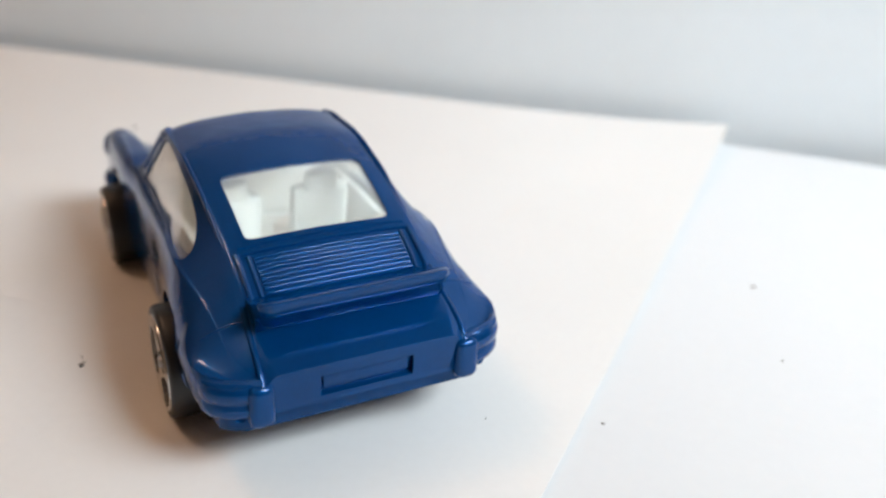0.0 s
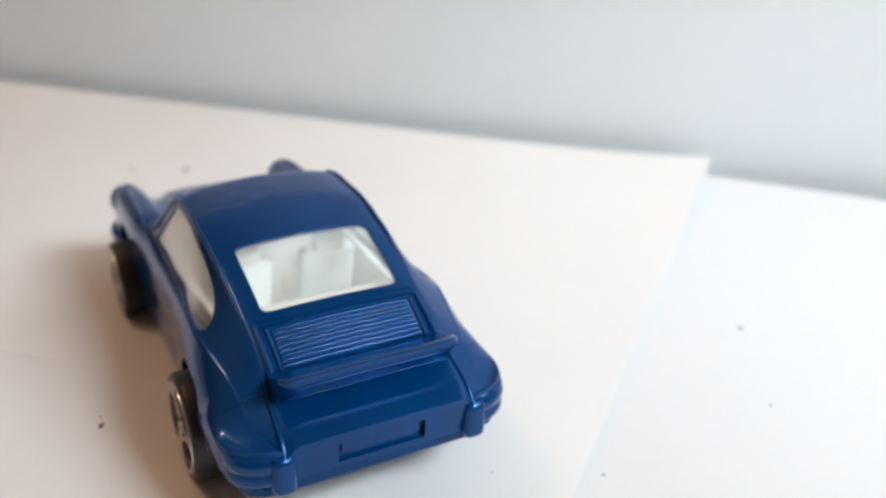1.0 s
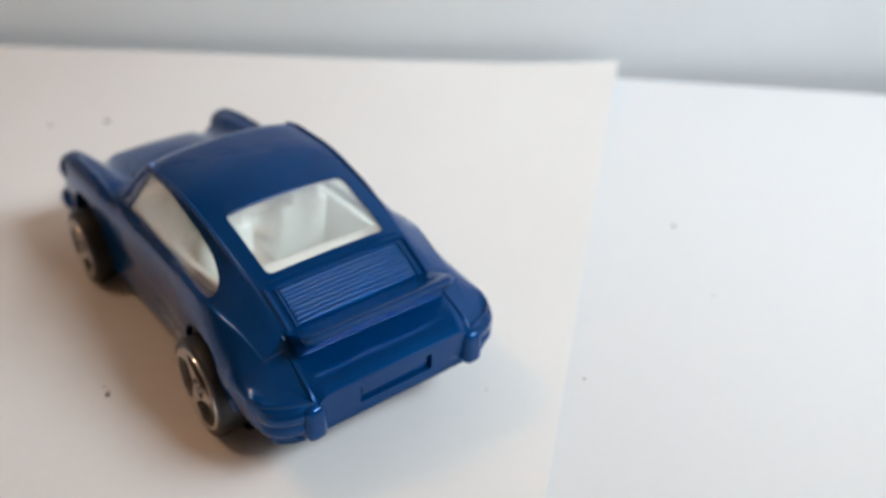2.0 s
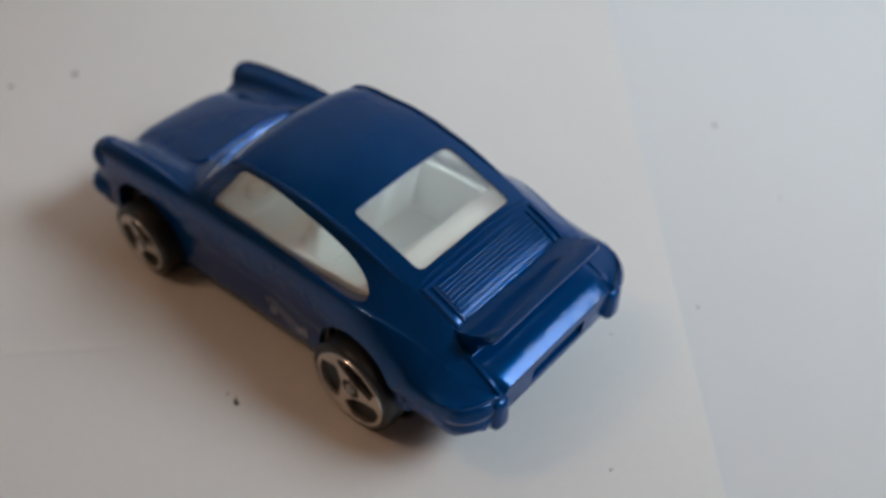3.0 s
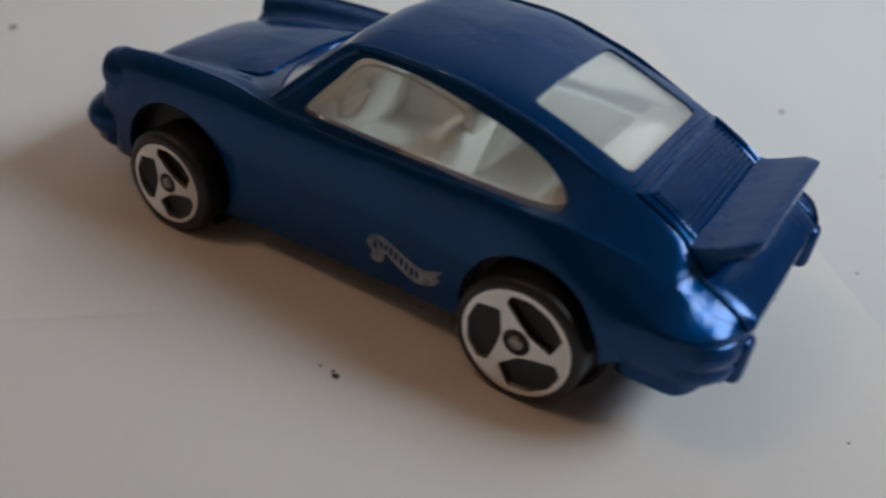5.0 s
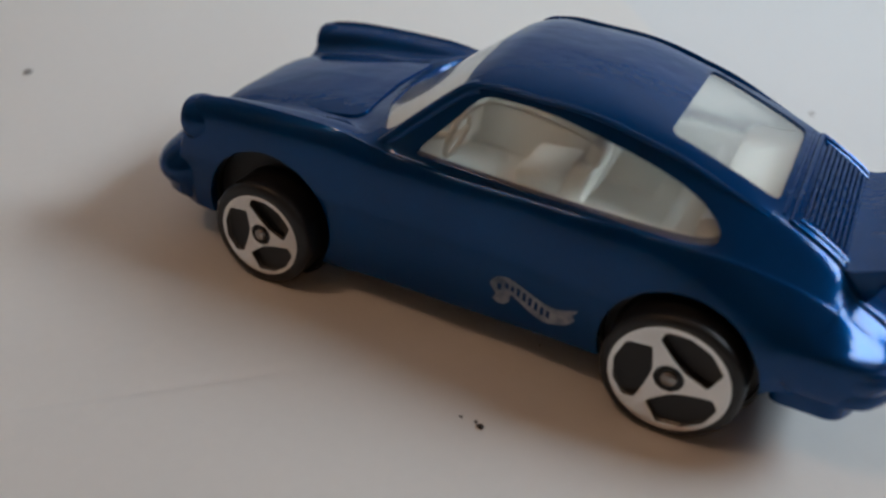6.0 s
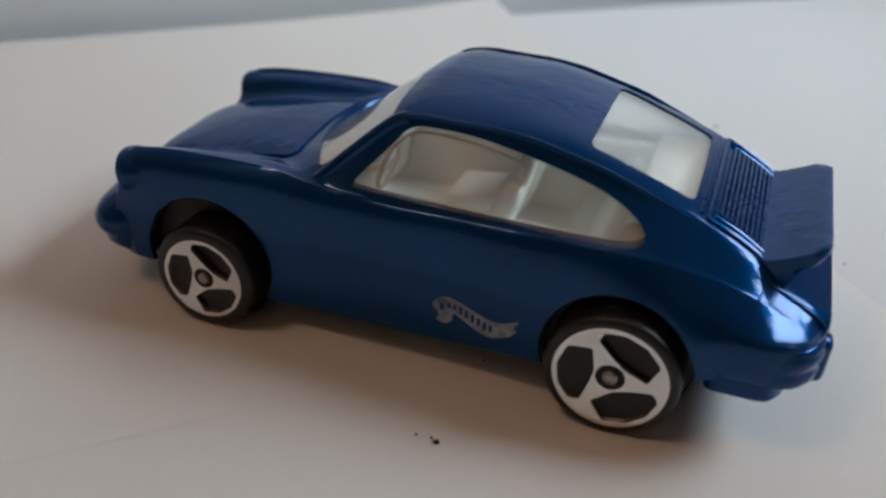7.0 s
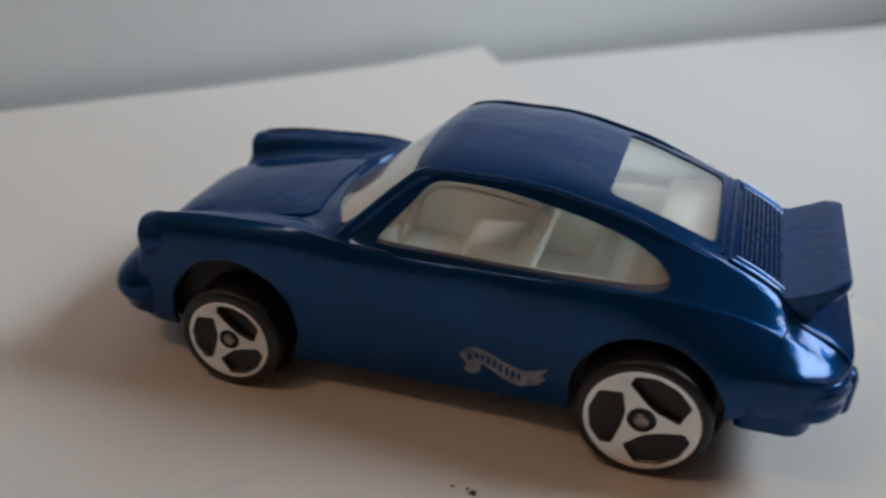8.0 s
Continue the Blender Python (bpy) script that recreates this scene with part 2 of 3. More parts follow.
crest_z = curve((-33.6, 8.0), (-31.5, 8.6), (-29.0, 9.4), (-28.5, 11.2), (-27.9, 13.85), (-27, 14.6), (-22, 15.3), (-14, 15.6), (-7, 14.75), (-2, 14.6), (3, 14.75), (9, 14.9), (14, 15.1), (19, 15.2), (24, 14.4), (28, 13.15), (31, 11.75), (32.4, 11.2), (33.8, 10.3))
edge_y = curve((-33.6, 3.5), (-31, 7.6), (-14, 7.8), (-10.5, 9.3), (-7, 9.7), (-2, 9.1), (6, 9.1), (14, 9.0), (24, 8.8), (30, 8.7), (33.8, 8.2))
edge_z = curve((-33.6, 8.4), (-31.2, 9.2), (-29.5, 10.6), (-26, 12.2), (-20, 13.7), (-14, 14.6), (-10.5, 15.4), (-8, 16.7), (-2.4, 21.4), (0, 21.9), (6, 21.9), (13, 20.7), (18, 19.2), (23.7, 17.1), (27.5, 15.1), (29.2, 13.4), (31.0, 12.65), (32.8, 11.8), (33.8, 11.1))
mid_z = curve((-33.6, 8.6), (-31.4, 9.6), (-30, 11.0), (-26, 12.9), (-20, 14.3), (-14.0, 15.0), (-12.8, 15.3), (-3.3, 22.1), (-1.2, 22.8), (5, 23.0), (12, 21.9), (18, 20.0), (23.7, 17.5), (27.5, 15.3), (29.2, 13.5), (31.0, 12.75), (32.8, 11.9), (33.8, 11.2))


def section(x, inset=0.0):
    """Half a cross-section of the body, from the sill up to the middle of the roof."""
    x = x if x > -28 else -28 + (x + 28) / 0.8   # a short nose
    zb, w, cy, cz, ey, ez, mz = (f(x) for f in (bottom, widest, crest_y, crest_z, edge_y, edge_z, mid_z))
    mid = max(zb + 3.0, min(9.0, cz - 2.0))
    skirt = 0.4 * min(1, max(0, (x - 25.5) / 0.6)) + 0.5 * min(1, max(0, (-27 - x) / 2))
    cab = min(1, max(0, (ez - cz) / 3))          # 1 in the cabin, 0 along the bonnet
    tube_like = min(1, max(0, (-8 - x) / 6))     # the round wings that end in the headlights
    near, far = 0.22 * cab + 0.7 * (1 - cab), 0.5
    over = 0.72 + 0.06 * tube_like
    belt = cab * min(1, max(0, (17 - x) / 9)) * min(1, max(0, (x + 10) / 8))   # the narrow ledge under the side windows
    step = min(1, max(0, x - 25.5))              # the apron under the rear bumper is set in
    hind = min(1, max(0, (x - 8) / 8))           # the full shoulders over the rear wheels
    pts = [(w - 0.3 - skirt, zb), (w - 0.12 - skirt - 0.2 * step, zb + 1.2 + step * (6.2 - zb)), (w - 0.05 - 0.1 * step, mid - 0.6 - step * (mid - 8.35)), (w, mid + 0.8), (cy + (w - cy) * (0.72 + 0.1 * tube_like - 0.08 * hind), mid + (cz - mid) * (over - 0.10 * hind)), (cy, cz), (cy + (ey - cy) * 0.12 - 0.32 * belt, cz + (ez - cz) * 0.12 * (1 - belt) + 0.3 * belt),
           ((cy + ey) / 2 - 0.1 * belt, (cz + ez) / 2 + 0.22 * tube_like * (cz - ez)), (ey + near * (cy - ey) * 0.35, ez + near * (cz - ez) * 0.35), (ey - far, ez + (mz - ez) * 0.14), (ey * 0.6, ez + (mz - ez) * 0.72), (0, mz)]
    if inset:
        k = 1 - inset / 13.5
        pts = [(p[0] * k, p[1] - inset) for p in pts]
        pts[0] = (pts[0][0], zb - 2.5)
    half = spline([(*p, 0) for p in pts], 4)
    return [(p.x, p.y) for p in half]


def hull(xs, inset=0.0, shrink=1.0):
    bm = bmesh.new()
    rings = []
    for x in xs:
        half = section(x, inset)
        ring = [(-y, z) for y, z in half] + [(y, z) for y, z in half[-2::-1]]
        rings.append([Vector((x * shrink, y, z)) * MM for y, z in ring])
    loft(bm, rings)
    bmesh.ops.recalc_face_normals(bm, faces=bm.faces)
    return bm


def stations(a, b, n, extra=()):
    return sorted({round(a + (b - a) * i / n, 3) for i in range(n + 1)} | set(extra))


def build_body():
    xs = stations(-32.48, 33.8, 110, (-28.64, -28.48, -28.24, -28.08, -27.7, -27.4, 28.2, 28.35, 28.6, 28.85, 29.1, 29.35))
    ob = part("body", hull(xs), paint, car, smooth=32)
    cuts = []
    cuts.append(hull(stations(-26, 30.5, 60), 0.75))
    # side windows, straight through
    side = spline([(-5.5, 15.75), (-2.9, 18.9), (-1.2, 20.8), (1.0, 21.15), (5.2, 21.0), (10.0, 20.2), (14.7, 19.0), (17.6, 17.7), (18.9, 16.5), (18.0, 15.7), (13.5, 15.4), (6.2, 15.1), (0.4, 15.15), (-4.7, 15.3)], 4, True)
    bm = bmesh.new()
    cuts.append(prism(bm, [p * MM for p in side], pose(0, 0, 0, 90), -0.02, 0.02))
    # rear window
    slope = math.degrees(math.atan2(2.7, 8.7))
    bm = bmesh.new()
    cuts.append(prism(bm, rounded([(-4.6 * MM, -7.1 * MM), (4.7 * MM, -7.0 * MM), (4.7 * MM, 7.0 * MM), (-4.6 * MM, 7.1 * MM)], 0.9 * MM), pose(17.5 * MM, 0, 20.0 * MM, 0, slope), -0.0035, 0.004))
    # windscreen: a bowed sheet between the pillars
    screen = rounded([(-5.0, 0), (-4.5, 5.0), (-2.8, 9.9), (5.5, 8.7), (5.6, 0), (5.5, -8.7), (-2.8, -9.9), (-4.5, -5.0)], 0.8)
    bm = bmesh.new()
    cuts.append(prism(bm, [p * MM for p in screen], pose(-8.0 * MM, 0, 18.6 * MM, 0, -35.2), -0.0034, 0.004))
    # the tail face leans in towards its foot
    bm = bmesh.new()
    cuts.append(prism(bm, [(33.83 * MM, 11.0 * MM), (37 * MM, 11.0 * MM), (37 * MM, 2 * MM), (32.7 * MM, 2 * MM)], pose(0, 0, 0, 90), -0.02, 0.02))
    # number plate recess in the tail
    bm = bmesh.new()
    cuts.append(box(bm, 1.8 * MM, 8.6 * MM, 2.1 * MM, pose(33.75 * MM, 0, 8.95 * MM, 0, 7)))
    # wheel arches
    for x, z, r in ((18.5, 5.9, 6.35), (-19.0, 5.6, 6.3)):
        for s in (-1, 1):
            bm = bmesh.new()
            lathe_outline = [(r * MM * math.cos(2 * math.pi * k / 48), r * MM * math.sin(2 * math.pi * k / 48)) for k in range(48)]
            cuts.append(prism(bm, lathe_outline, pose(x * MM, s * 12.5 * MM, z * MM, 90), -4.5 * MM, 4.5 * MM))
    carve(ob, cuts)
    ob.data.materials.clear()
    ob.data.materials.append(paint)
    ob.data.shade_smooth()
    ob.data.set_sharp_from_angle(angle=radians(32))
    return ob


body = build_body()

# ---- wheels ----
def tyre_mesh(radius, rim, width):
    r, q, w = radius * MM, rim * MM, width * MM
    prof = [(0.0004, -w), (r * 0.95, -w), (r, -w + 0.0004), (r, -0.0006), (r - 0.00008, -0.00028), (r - 0.00026, -0.00008), (q + 0.0002, 0.0), (q + 0.00005, 0.0), (q - 0.0001, -0.0003),
            (q * 0.86, -0.0006), (0.0004, -0.0008)]
    return lathe(bmesh.new(), prof, Matrix(), 64)


def build_rim(rim, parent):
    """A flat bright disc with three swept pockets and a round hub hole cut through it."""
    q = rim * MM
    bm = bmesh.new()
    lathe(bm, [(q * 0.05, -0.0005), (q, -0.0005), (q, -0.0001), (q * 0.985, 0.00005), (q * 0.90, 0.00003), (q * 0.86, -0.00004), (q * 0.05, -0.0002)], Matrix(), 64)
    bmesh.ops.recalc_face_normals(bm, faces=bm.faces)
    ob = part("rim", bm, chrome, parent, "bright silver three-spoke rim")
    cuts = [lathe(bmesh.new(), [(0.00001, -0.002), (q * 0.25, -0.002), (q * 0.25, 0.002), (0.00001, 0.002)], Matrix(), 24)]
    pocket = [(0.90, -36), (0.62, -60), (0.29, -20), (0.39, 26), (0.74, 47), (0.885, 38), (0.915, 15), (0.915, -10)]
    for k in range(3):
        line = rounded([(q * r * math.cos(radians(a + 185 + 120 * k)), q * r * math.sin(radians(a + 185 + 120 * k))) for r, a in pocket], 0.05 * q, 3)
        cuts.append(prism(bmesh.new(), line, Matrix(), -0.002, 0.002))
    ob.parent, ob.matrix_world = None, Matrix()
    carve(ob, cuts)
    ob.data.materials.clear()
    ob.data.materials.append(chrome)
    ob.data.shade_smooth()
    ob.data.set_sharp_from_angle(angle=radians(35))
    ob.parent, ob.matrix_local = parent, pose(0, 0, 0.00003)
    return ob


def add_wheel(x, y, radius, rim, width):
    s = -1 if y < 0 else 1
    tyre = part("wheel", tyre_mesh(radius, rim, width), rubber, car, "black plastic tyre with a bright three-spoke rim")
    tyre.matrix_local = pose(x * MM, y * MM, radius * MM, 90 if s < 0 else -90, 0, 0)
    build_rim(rim, tyre)
    k = rim / 4.75
    bm = bmesh.new()
    hexagon = [(1.12 * k * MM * math.cos(math.pi * i / 3), 1.12 * k * MM * math.sin(math.pi * i / 3)) for i in range(6)]
    prism(bm, hexagon, Matrix(), -0.0009, -0.0002)
    part("hub_nut", bm, base_black, tyre, "dark six-sided hub nut", 20)
    bm = bmesh.new()
    lathe(bm, [(0.00002, -0.0004), (0.00062 * k, -0.0004), (0.00062 * k, 0.0), (0.0005 * k, 0.00012), (0.00002, 0.00016)], Matrix(), 20)
    part("axle_end", bm, pin_metal, tyre, "steel axle end", 50)


def wheel_well(x, z, radius, s):
    """The dark inner wall behind a wheel."""
    bm = bmesh.new()
    r = radius * MM
    lathe(bm, [(0.0022, -0.0002), (r, -0.0002), (r, 0.0008), (r - 0.0003, 0.0008), (r - 0.0003, 0.0002), (0.0022, 0.0002)], pose(x * MM, s * 11.0 * MM, z * MM, 90 if s < 0 else -90), 40)
    part("wheel_well", bm, base_black, car, "black inside of a wheel arch")


for s in (-1, 1):
    wheel_well(18.5, 5.9, 6.6, s)
    wheel_well(-19.0, 5.6, 6.55, s)
    add_wheel(18.5, s * 15.3, 5.55, 4.75, 5.2)
    add_wheel(-18.4, s * 15.1, 4.95, 3.95, 4.7)

# ---- details of the body ----
def top_z(x, y):
    """Height of the upper skin at a place in the plan."""
    half, y = section(x), abs(y)
    for (a, za), (b, zb) in zip(half[::-1], half[-2::-1]):
        if a <= y <= b and b > a:
            return za + (zb - za) * (y - a) / (b - a)
    return half[-1][1]


def side_y(x, z):
    """Half width of the flank at a height."""
    for (ya, a), (yb, b) in zip(section(x), section(x)[1:]):
        if a <= z <= b and b > a:
            return ya + (yb - ya) * (z - a) / (b - a)
    return widest(x)


def mm(points):
    return [Vector(p) * MM for p in points]


def sweep(bm, path, profile):
    """Runs a closed profile of (outward, z) pairs along a path in the plan; each path point has a factor for the outward part."""
    rings = []
    for i, (x, y, k) in enumerate(path):
        a, b = path[max(i - 1, 0)], path[min(i + 1, len(path) - 1)]
        out = Vector((b[1] - a[1], a[0] - b[0], 0)).normalized()
        rings.append([(Vector((x, y, 0)) + out * o * k + Vector((0, 0, z))) * MM for o, z in profile])
    loft(bm, rings)
    bmesh.ops.recalc_face_normals(bm, faces=bm.faces)
    return bm


# gutter over each side window, running on to the engine cover
for s in (-1, 1):
    line = [(x, s * (edge_y(x) + 0.12), edge_z(x) - (0.02 if x < 15 else 0.02 + 0.06 * (x - 15))) for x in (-1.9, 0, 3, 6, 9, 12, 15, 18, 21, 23.4)]
    part("roof_gutter", tube(bmesh.new(), mm(spline(line, 4)), 0.25 * MM, 10), paint, body)
    # post beside the windscreen
    line = [(-9.6, s * 10.9, 14.4), (-8.2, s * 10.5, 15.7), (-6.7, s * 10.0, 17.2), (-4.4, s * 9.4, 19.4), (-2.7, s * 9.05, 20.9), (-1.6, s * 8.85, 21.35)]
    part("screen_post", tube(bmesh.new(), mm(spline(line, 4)), 0.62 * MM, 14), paint, body)
    # raised edge running down beside the tail panel
    line = [(x, s * (9.0 + 0.05 * (x - 27)), top_z(x, 9.0) - 0.14) for x in (27.6, 28.4, 29, 30, 31, 32, 33, 33.7)]
    part("tail_ridge", tube(bmesh.new(), mm(line), 0.28 * MM, 10), paint, body)


for s in (-1, 1):
    line = [(28.55 - 0.22 * (y - 9), s * y, top_z(28.55 - 0.22 * (y - 9), y) - 0.07) for y in (9.0, 9.6, 10.2, 10.8, 11.4, 12.0, 12.5, 12.9)]
    part("tail_lamp_edge", tube(bmesh.new(), mm(spline(line, 3)), 0.13 * MM, 10), paint, body)


def ducktail():
    bm = bmesh.new()
    rings = []
    for i in range(41):
        y = 8.7 * math.sin(math.pi * (i / 40 - 0.5))
        end = max(0, abs(y) - 7.4) / 1.3
        back = 1.3 * (1 - math.sqrt(max(0, 1 - end * end)))
        rings.append(mm([(26.9, y, 15.2), (28.2, y, 15.25), (29.8, y, 15.95), (31.2, y, 16.65), (32.1 - back, y, 17.0 - 0.5 * back), (32.45 - back, y, 16.95 - 0.5 * back),
                         (32.5 - back, y, 16.6 - 0.5 * back), (32.0 - back, y, 15.6 - 0.3 * back), (31.2 - back, y, 14.9), (30.2, y, 14.0), (29.6, y, 13.0), (27.6, y, 14.2)]))
    loft(bm, rings)
    bmesh.ops.recalc_face_normals(bm, faces=bm.faces)
    part("ducktail_spoiler", bm, paint, car, "upswept blue ducktail spoiler", 35)


ducktail()


def engine_grille():
    grille = part("engine_grille", grille_frame(), paint, car, "slatted engine cover grille in blue paint")
    for i in range(9):
        x = 24.0 + 0.42 * i
        bm = bmesh.new()
        line = [(x + 0.03 * noise.noise((x * 3, y * 0.9, 4)), y, top_z(x, y) + 0.09 + 0.035 * noise.noise((x * 2, y * 1.1, 0))) for y in (-6.9 + 13.8 * k / 36 for k in range(37))]
        tube(bm, mm(line), 0.165 * MM, 10)
        part("grille_slat", bm, paint, grille)


def grille_frame():
    bm = bmesh.new()
    for s in (-1, 1):
        tube(bm, mm([(x, s * 8.25, top_z(x, 8.25) + 0.08) for x in (23.2, 24, 25, 26, 27, 28)]), 0.27 * MM, 8)
        tube(bm, mm([(x, s * 7.3, top_z(x, 7.3) + 0.02) for x in (23.6, 24.5, 25.5, 26.5, 27.6)]), 0.22 * MM, 8)
    tube(bm, mm([(23.2, y, top_z(23.2, y) + 0.05) for y in (-8.4, -6, -3, 0, 3, 6, 8.4)]), 0.26 * MM, 8)
    tube(bm, mm([(22.5, y, top_z(22.5, y)) for y in (-8.0, -6, -3, 0, 3, 6, 8.0)]), 0.16 * MM, 8)
    return bm


engine_grille()

# rear bumper corners with three bands, and guards
bands = [(-1.4, 7.3), (0.10, 7.4), (0.34, 7.8), (0.36, 8.4), (0.18, 8.65), (0.18, 8.8), (0.42, 9.05), (0.48, 9.7), (0.42, 10.0), (0.2, 10.25), (0.2, 10.4), (0.28, 10.45), (0.15, 10.7), (-0.25, 10.85), (-1.4, 10.85)]
for s in (-1, 1):
    path = [(p.x, p.y, p.z) for p in spline([(33.45, 9.0, 0.8), (33.25, 10.9, 0.95), (32.75, 12.2, 0.95), (31.95, 13.2, 0.8), (30.95, 13.75, 0.5), (29.6, 13.95, 0.2), (28.4, 13.8, 0.02)], 5)]
    path = [(x, s * y, k * s) for x, y, k in path]
    part("rear_bumper_corner", sweep(bmesh.new(), path, bands), paint, car, "banded blue bumper corner", 45)
    bm = bmesh.new()
    box(bm, 2.2 * MM, 2.3 * MM, 4.2 * MM, pose(33.15 * MM, s * 9.5 * MM, 8.4 * MM, 0, 2), 1.0 * MM, 5)
    part("bumper_guard", bm, paint, car)
    bm = bmesh.new()
    lathe(bm, [(0.35 * MM, -0.0015), (0.65 * MM, -0.0015), (0.65 * MM, 0.0006), (0.55 * MM, 0.0008), (0.4 * MM, 0.0006), (0.35 * MM, -0.0002)], pose(32.4 * MM, s * 11.0 * MM, 7.5 * MM, 0, 90, s * 18), 24)
    part("exhaust_pipe", bm, paint, car)
# apron under the bumper
bm = bmesh.new()
outline = rounded([(25.5, -12.7), (30.4, -12.6), (31.7, -10.6), (31.7, 10.6), (30.4, 12.6), (25.5, 12.7)], 1.0, 5)
prism(bm, [p * MM for p in outline], Matrix(), 4.9 * MM, 7.3 * MM)
part("rear_apron", bm, paint, car, "", 30)
# the number plate in its recess
bm = bmesh.new()
box(bm, 0.3 * MM, 7.9 * MM, 1.5 * MM, pose(33.12 * MM, 0, 9.22 * MM, 0, 7), 0.1 * MM)
part("number_plate_panel", bm, paint, car)

# front bumper, wrapped round the nose
nose = [(-1.8, 4.2), (-0.3, 4.3), (0.1, 4.8), (0.2, 5.5), (0.55, 5.9), (0.85, 6.6), (0.85, 7.3), (0.5, 8.0), (-0.1, 8.6), (-0.9, 9.1), (-1.8, 9.4)]
front = [(-26.0, 11.6, 0.1), (-27.2, 12.3, 0.3), (-28.6, 12.8, 0.8), (-30.1, 12.5, 1.1), (-31.25, 11.2, 1.1), (-31.9, 9.0, 1.0), (-32.4, 5, 0.8), (-32.6, 0, 0.8)]
front = [(x, -y, -k) for x, y, k in front] + [(x, y, -k) for x, y, k in front[-2::-1]]
path = [(p.x, p.y, p.z) for p in spline(front, 5)]
part("front_bumper", sweep(bmesh.new(), path, nose), paint, car, "", 45)

# headlights: round ends of the wings
for s in (-1, 1):
    m = pose(-27.2 * MM, s * 11.1 * MM, 12.2 * MM, 0, -104, 0)
    bm = bmesh.new()
    r = 2.2 * MM
    lathe(bm, [(0.0001, -0.0035), (r * 0.5, -0.0035), (r * 0.86, -0.0016), (r, -0.0004), (r, 0.0004), (r * 0.95, 0.0007), (r * 0.84, 0.0007), (r * 0.8, 0.0004), (0.0001, 0.0004)], m, 36)
    light = part("headlight", bm, paint, car)
    bm = bmesh.new()
    lathe(bm, [(0.00005, 0.0004), (r * 0.79, 0.0004), (r * 0.76, 0.0007), (r * 0.5, 0.0010), (0.00005, 0.0012)], m, 30)
    part("lens", bm, paint, light)


def bonnet():
    """The lid over the nose, standing a little proud of the wings."""
    bm = bmesh.new()
    outline = rounded([(-29.8, -4.5), (-28.3, -6.6), (-13.7, -7.5), (-12.9, -6.6), (-13.3, 0), (-12.9, 6.6), (-13.7, 7.5), (-28.3, 6.6), (-29.8, 4.5)], 1.2, 4)
    n = 16
    rings = []
    for k in range(n + 1):
        f = 1 - (k / n) ** 1.0
        rise = 0.30 if k > 1 else (0.2 if k == 1 else -0.15)
        rings.append([((-21.5 + (p.x + 21.5) * max(f, 0.001)) , p.y * max(f, 0.001), rise) for p in outline])
    rings[1] = [(-21.5 + (p.x + 21.5) * 0.985, p.y * 0.985, 0.2) for p in outline]
    loft(bm, [[Vector((x, y, top_z(x, y) + r)) * MM for x, y, r in ring] for ring in rings])
    bmesh.ops.recalc_face_normals(bm, faces=bm.faces)
    part("bonnet", bm, paint, car, "", 50)


bonnet()


def logo():
    """A printed ribbon with a flame end on the flank, with dark bars in it."""
    ribbon = spline([(2.6, 6.6), (3.0, 7.4), (3.9, 7.75), (5.0, 7.5), (6.2, 7.05), (7.6, 6.6), (8.8, 6.6), (10.3, 7.2), (9.9, 6.5), (10.2, 6.2), (9.6, 5.5), (8.6, 5.05), (7.6, 4.85), (6.3, 5.3), (5.2, 5.9), (4.5, 6.2), (4.4, 5.4), (3.7, 5.0), (3.0, 5.3), (3.2, 5.9)], 3, True)
    bm = bmesh.new()
    bm.faces.new([bm.verts.new((p.x, p.y, 0)) for p in ribbon])
    bmesh.ops.triangulate(bm, faces=bm.faces)
    bmesh.ops.subdivide_edges(bm, edges=bm.edges, cuts=2)
    for v in bm.verts:
        x, z = v.co.x, v.co.y
        v.co = Vector((x, -side_y(x, z) - 0.035, z)) * MM
    bmesh.ops.recalc_face_normals(bm, faces=bm.faces)
    mark = part("printed_emblem", bm, silver_print, car, "worn silver ribbon emblem printed on the door", 0)
    for x, z, w, h in ((4.1, 7.0, 0.34, 0.5), (4.6, 6.9, 0.3, 0.5), (5.15, 6.75, 0.3, 0.7), (5.7, 6.55, 0.3, 0.75), (6.25, 6.3, 0.3, 0.8), (6.8, 6.1, 0.3, 0.8), (7.35, 5.9, 0.3, 0.8), (7.9, 5.8, 0.3, 0.7), (3.45, 6.7, 0.35, 0.6)):
        bm = bmesh.new()
        corners = [(x - w / 2, z - h / 2), (x + w / 2, z - h / 2 - 0.1), (x + w / 2, z + h / 2 - 0.1), (x - w / 2, z + h / 2)]
        bm.faces.new([bm.verts.new(Vector((a, -side_y(a, b) - 0.055, b)) * MM) for a, b in corners])
        part("dark_bar", bm, paint, mark, "", 0)


logo()

# ---- base plate and cabin ----
bm = bmesh.new()
box(bm, 58 * MM, 19 * MM, 1.2 * MM, pose(-1 * MM, 0, 4.6 * MM), 0.3 * MM)
part("base_plate", bm, base_black, car, "black base plate")


def glazing():
    """The one-piece clear moulding that fills the windows from inside."""
    bm = bmesh.new()
    rings = []
    for x in stations(-12.6, 22.8, 60):
        outer, inner = section(x, 0.16), section(x, 0.72)
        start = 20
        a, b = outer[start:], inner[start:]
        ring = [(-y, z) for y, z in a] + [(y, z) for y, z in a[-2::-1]] + [(y, z) for y, z in b] + [(-y, z) for y, z in b[-2::-1]]
        rings.append([Vector((x, y, z)) * MM for y, z in ring])
    loft(bm, rings)
    bmesh.ops.recalc_face_normals(bm, faces=bm.faces)
    pane = part("window_moulding", bm, clear, car, "clear plastic window moulding", 40)
    pane.visible_shadow = False


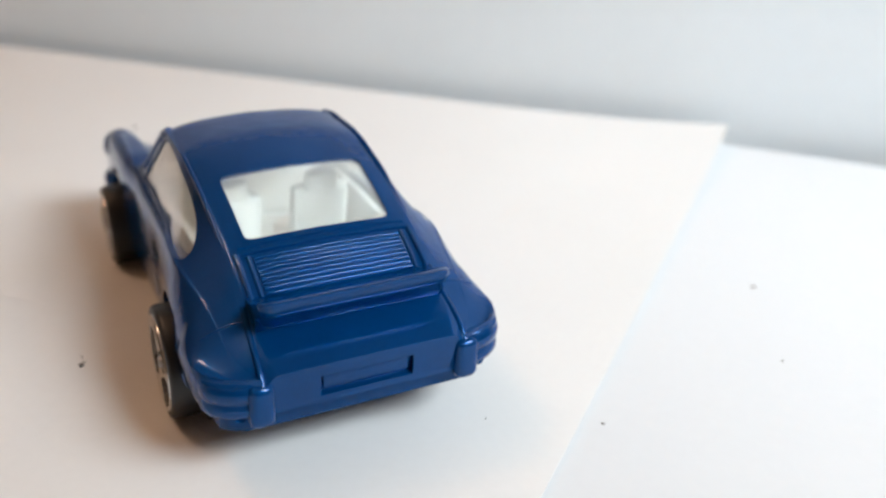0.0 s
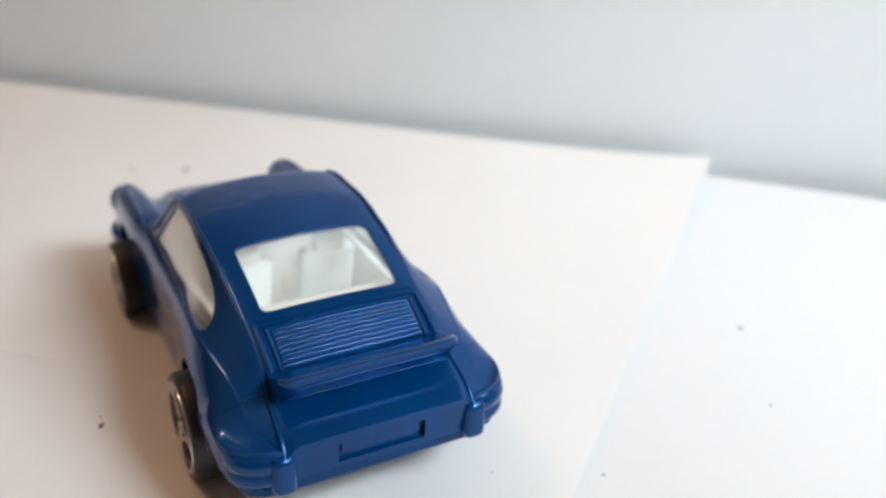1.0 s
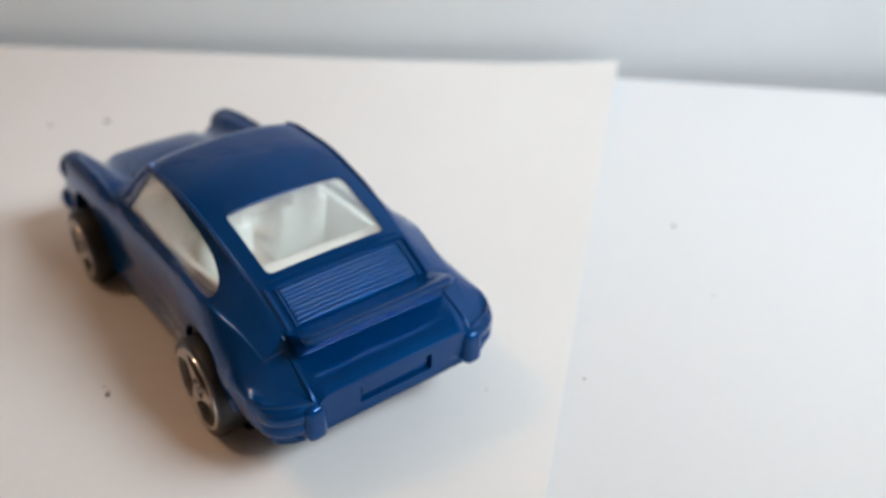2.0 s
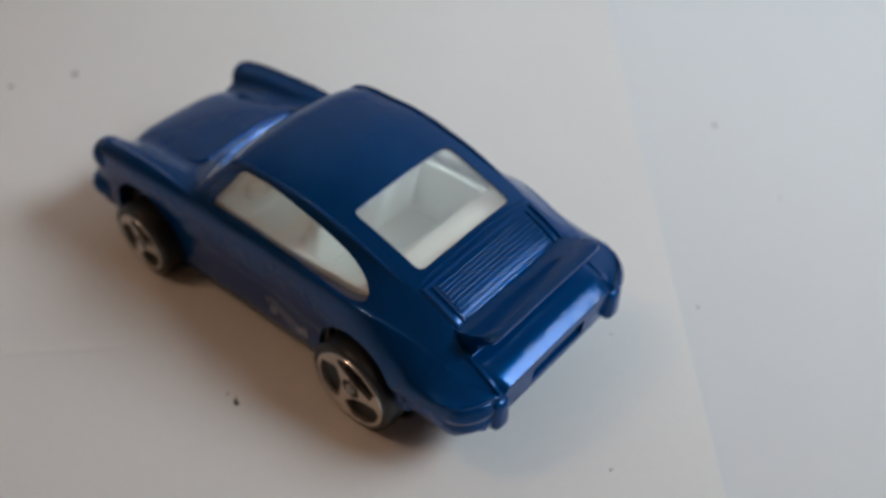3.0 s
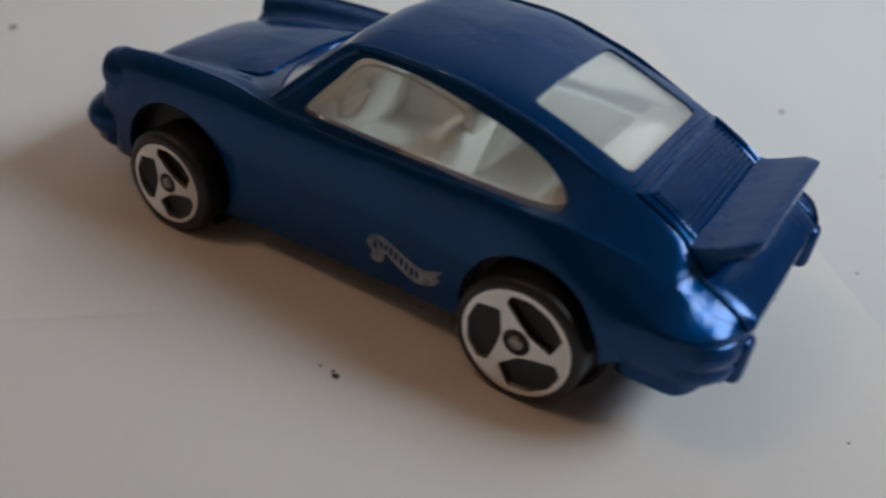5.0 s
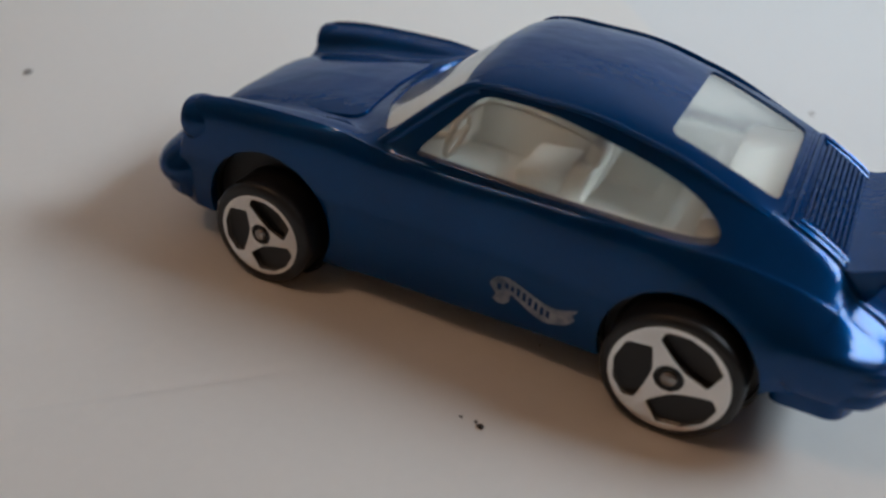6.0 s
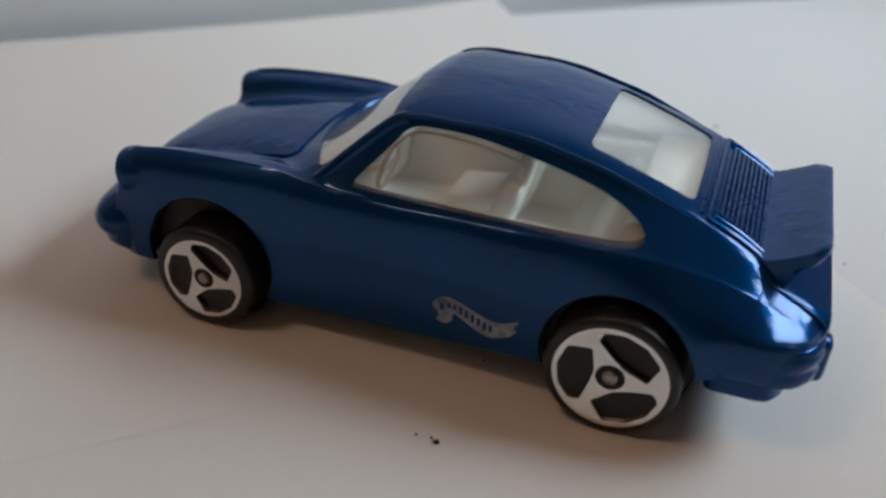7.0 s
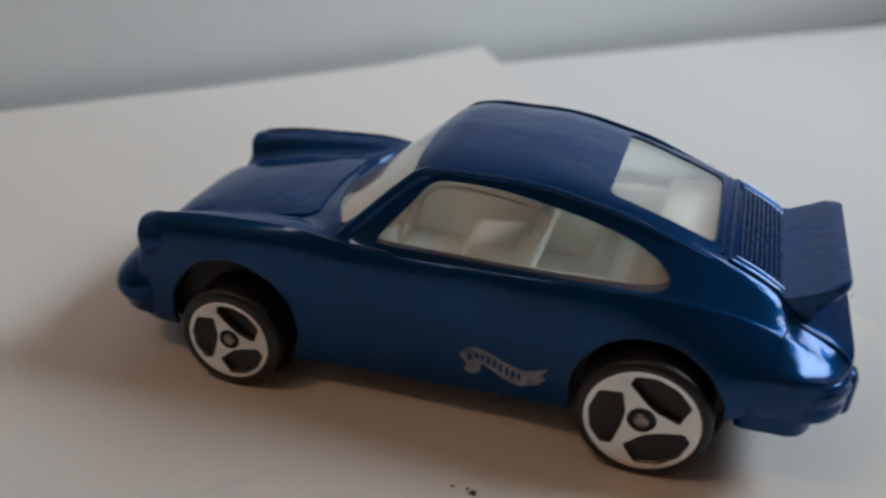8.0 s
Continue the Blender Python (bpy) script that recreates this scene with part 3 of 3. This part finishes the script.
glazing()
# the highlight along the moulding's edge, modelled as a thin white tube
line = [(-2.6, -9.3, 18.6), (-1.2, -8.75, 20.0), (1.5, -8.6, 20.3), (5.0, -8.6, 19.9), (8.2, -8.8, 19.2), (8.6, -9.2, 18.3), (7.4, -9.8, 16.0)]
part("moulding_edge_glint", tube(bmesh.new(), mm(spline(line, 5)), 0.13 * MM, 6), trim_white, car, "white line in place of the highlight on the edge of the clear window moulding")


def cabin():
    bm = bmesh.new()
    outer = rounded([(-10.5, -10.6), (21.5, -10.0), (21.5, 10.0), (-10.5, 10.6)], 1.5)
    inner = rounded([(-9.8, -9.9), (20.8, -9.4), (20.8, 9.4), (-9.8, 9.9)], 1.2)
    rings = [[Vector((p.x, p.y, z)) * MM for p in ring] for ring, z in ((outer, 5.2), (outer, 14.6), (inner, 14.6), (inner, 6.4))]
    loft(bm, rings)
    bmesh.ops.recalc_face_normals(bm, faces=bm.faces)
    inside = part("interior", bm, trim_white, car, "white plastic cabin interior", 40)
    # dashboard
    bm = bmesh.new()
    profile = [(-11.0, 8.0), (-11.0, 14.8), (-9.6, 15.2), (-7.6, 15.0), (-6.9, 14.2), (-7.3, 12.6), (-8.4, 11.0), (-8.6, 8.0)]
    loft(bm, [mm([(x, y, z) for x, z in profile]) for y in (-9.6, -9.0, 0, 9.0, 9.6)])
    bmesh.ops.recalc_face_normals(bm, faces=bm.faces)
    part("dashboard", bm, trim_white, inside)
    # steering wheel
    bm = bmesh.new()
    ring = [(-4.9 + 1.0 * math.cos(a) * 0.45, -4.7 + 2.2 * math.sin(a), 14.6 + 2.0 * math.cos(a)) for a in (2 * math.pi * k / 24 for k in range(25))]
    tube(bm, mm(ring), 0.28 * MM, 8)
    tube(bm, mm([(-7.5, -4.7, 13.6), (-4.9, -4.7, 14.6)]), 0.3 * MM, 8)
    tube(bm, mm([(-4.9, -6.8, 14.6), (-4.9, -2.6, 14.6)]), 0.22 * MM, 6)
    part("steering_wheel", bm, trim_white, inside)
    # two seats
    for y in (-4.9, 4.9):
        bm = bmesh.new()
        box(bm, 7.0 * MM, 6.6 * MM, 2.6 * MM, pose(2.0 * MM, y * MM, 8.6 * MM, 0, -6), 0.8 * MM, 3)
        part("seat", bm, trim_white, inside)
        bm = bmesh.new()
        box(bm, 2.0 * MM, 6.4 * MM, 8.2 * MM, pose(6.2 * MM, y * MM, 12.6 * MM, 0, 16), 0.9 * MM, 3)
        box(bm, 1.4 * MM, 3.6 * MM, 2.4 * MM, pose(7.7 * MM, y * MM, 17.2 * MM, 0, 14), 0.6 * MM, 3)
        part("backrest", bm, trim_white, inside)
    # rear bench and shelf
    bm = bmesh.new()
    profile = [(11.0, 6.4), (11.2, 9.4), (13.2, 9.6), (13.8, 12.0), (14.4, 13.2), (15.2, 13.6), (15.9, 13.2), (16.3, 12.4), (16.8, 12.8), (17.0, 15.8), (17.4, 16.2), (20.6, 16.6), (22.0, 16.7), (22.0, 6.4)]
    loft(bm, [mm([(x, y, z) for x, z in profile]) for y in (-9.2, -8.8, 0, 8.8, 9.2)])
    bmesh.ops.recalc_face_normals(bm, faces=bm.faces)
    part("rear_bench", bm, trim_white, inside)


cabin()

# ---- crumbs on the paper ----
crumb_grey = material("grey_fluff", (0.28, 0.26, 0.24), 0.9)


def crumb(x, y, size, seed, mat, label):
    bm = bmesh.new()
    bmesh.ops.create_icosphere(bm, subdivisions=2, radius=1)
    for v in bm.verts:
        v.co *= 1 + 0.5 * noise.noise(v.co * 1.7 + Vector((seed, 0, 0)))
        v.co = Vector((v.co.x * 1.2, v.co.y * 0.85, max(v.co.z, -0.45) * 0.6)) * size
    low = min(v.co.z for v in bm.verts)
    on_table = x * 0.722 + y * 0.692 > 43
    ob = new("crumb", mesh_of("crumb", bm, mat, 0))
    ob.location = (x * MM, y * MM, (-0.0006 if on_table else REST) - low)
    ob.rotation_euler = (0, 0, seed)
    return tagged(ob, label + (" lying on the white tabletop" if on_table else " lying on the white paper"), "crumb", "crumbs round the toy car")


for i, (x, y, size) in enumerate(((6.6, -21.75, 0.00027), (6.05, -21.4, 0.00013), (4.8, -21.5, 0.00012), (6.9, -10.0, 0.00012))):
    crumb(x, y, size, i * 1.7, crumb_dark, "tiny dark crumb")
for i, (x, y, size) in enumerate(((-67.6, 5.3, 0.0005), (-72.7, -3.3, 0.00035), (-76.5, 42.0, 0.0005), (20.7, 56.9, 0.0003), (37.9, 22.4, 0.00016), (35.7, 47.5, 0.00014), (32.4, 12.5, 0.0001), (42.7, -2.9, 0.00013))):
    crumb(x, y, size, 5 + i * 1.3, crumb_grey, "small grey fleck")
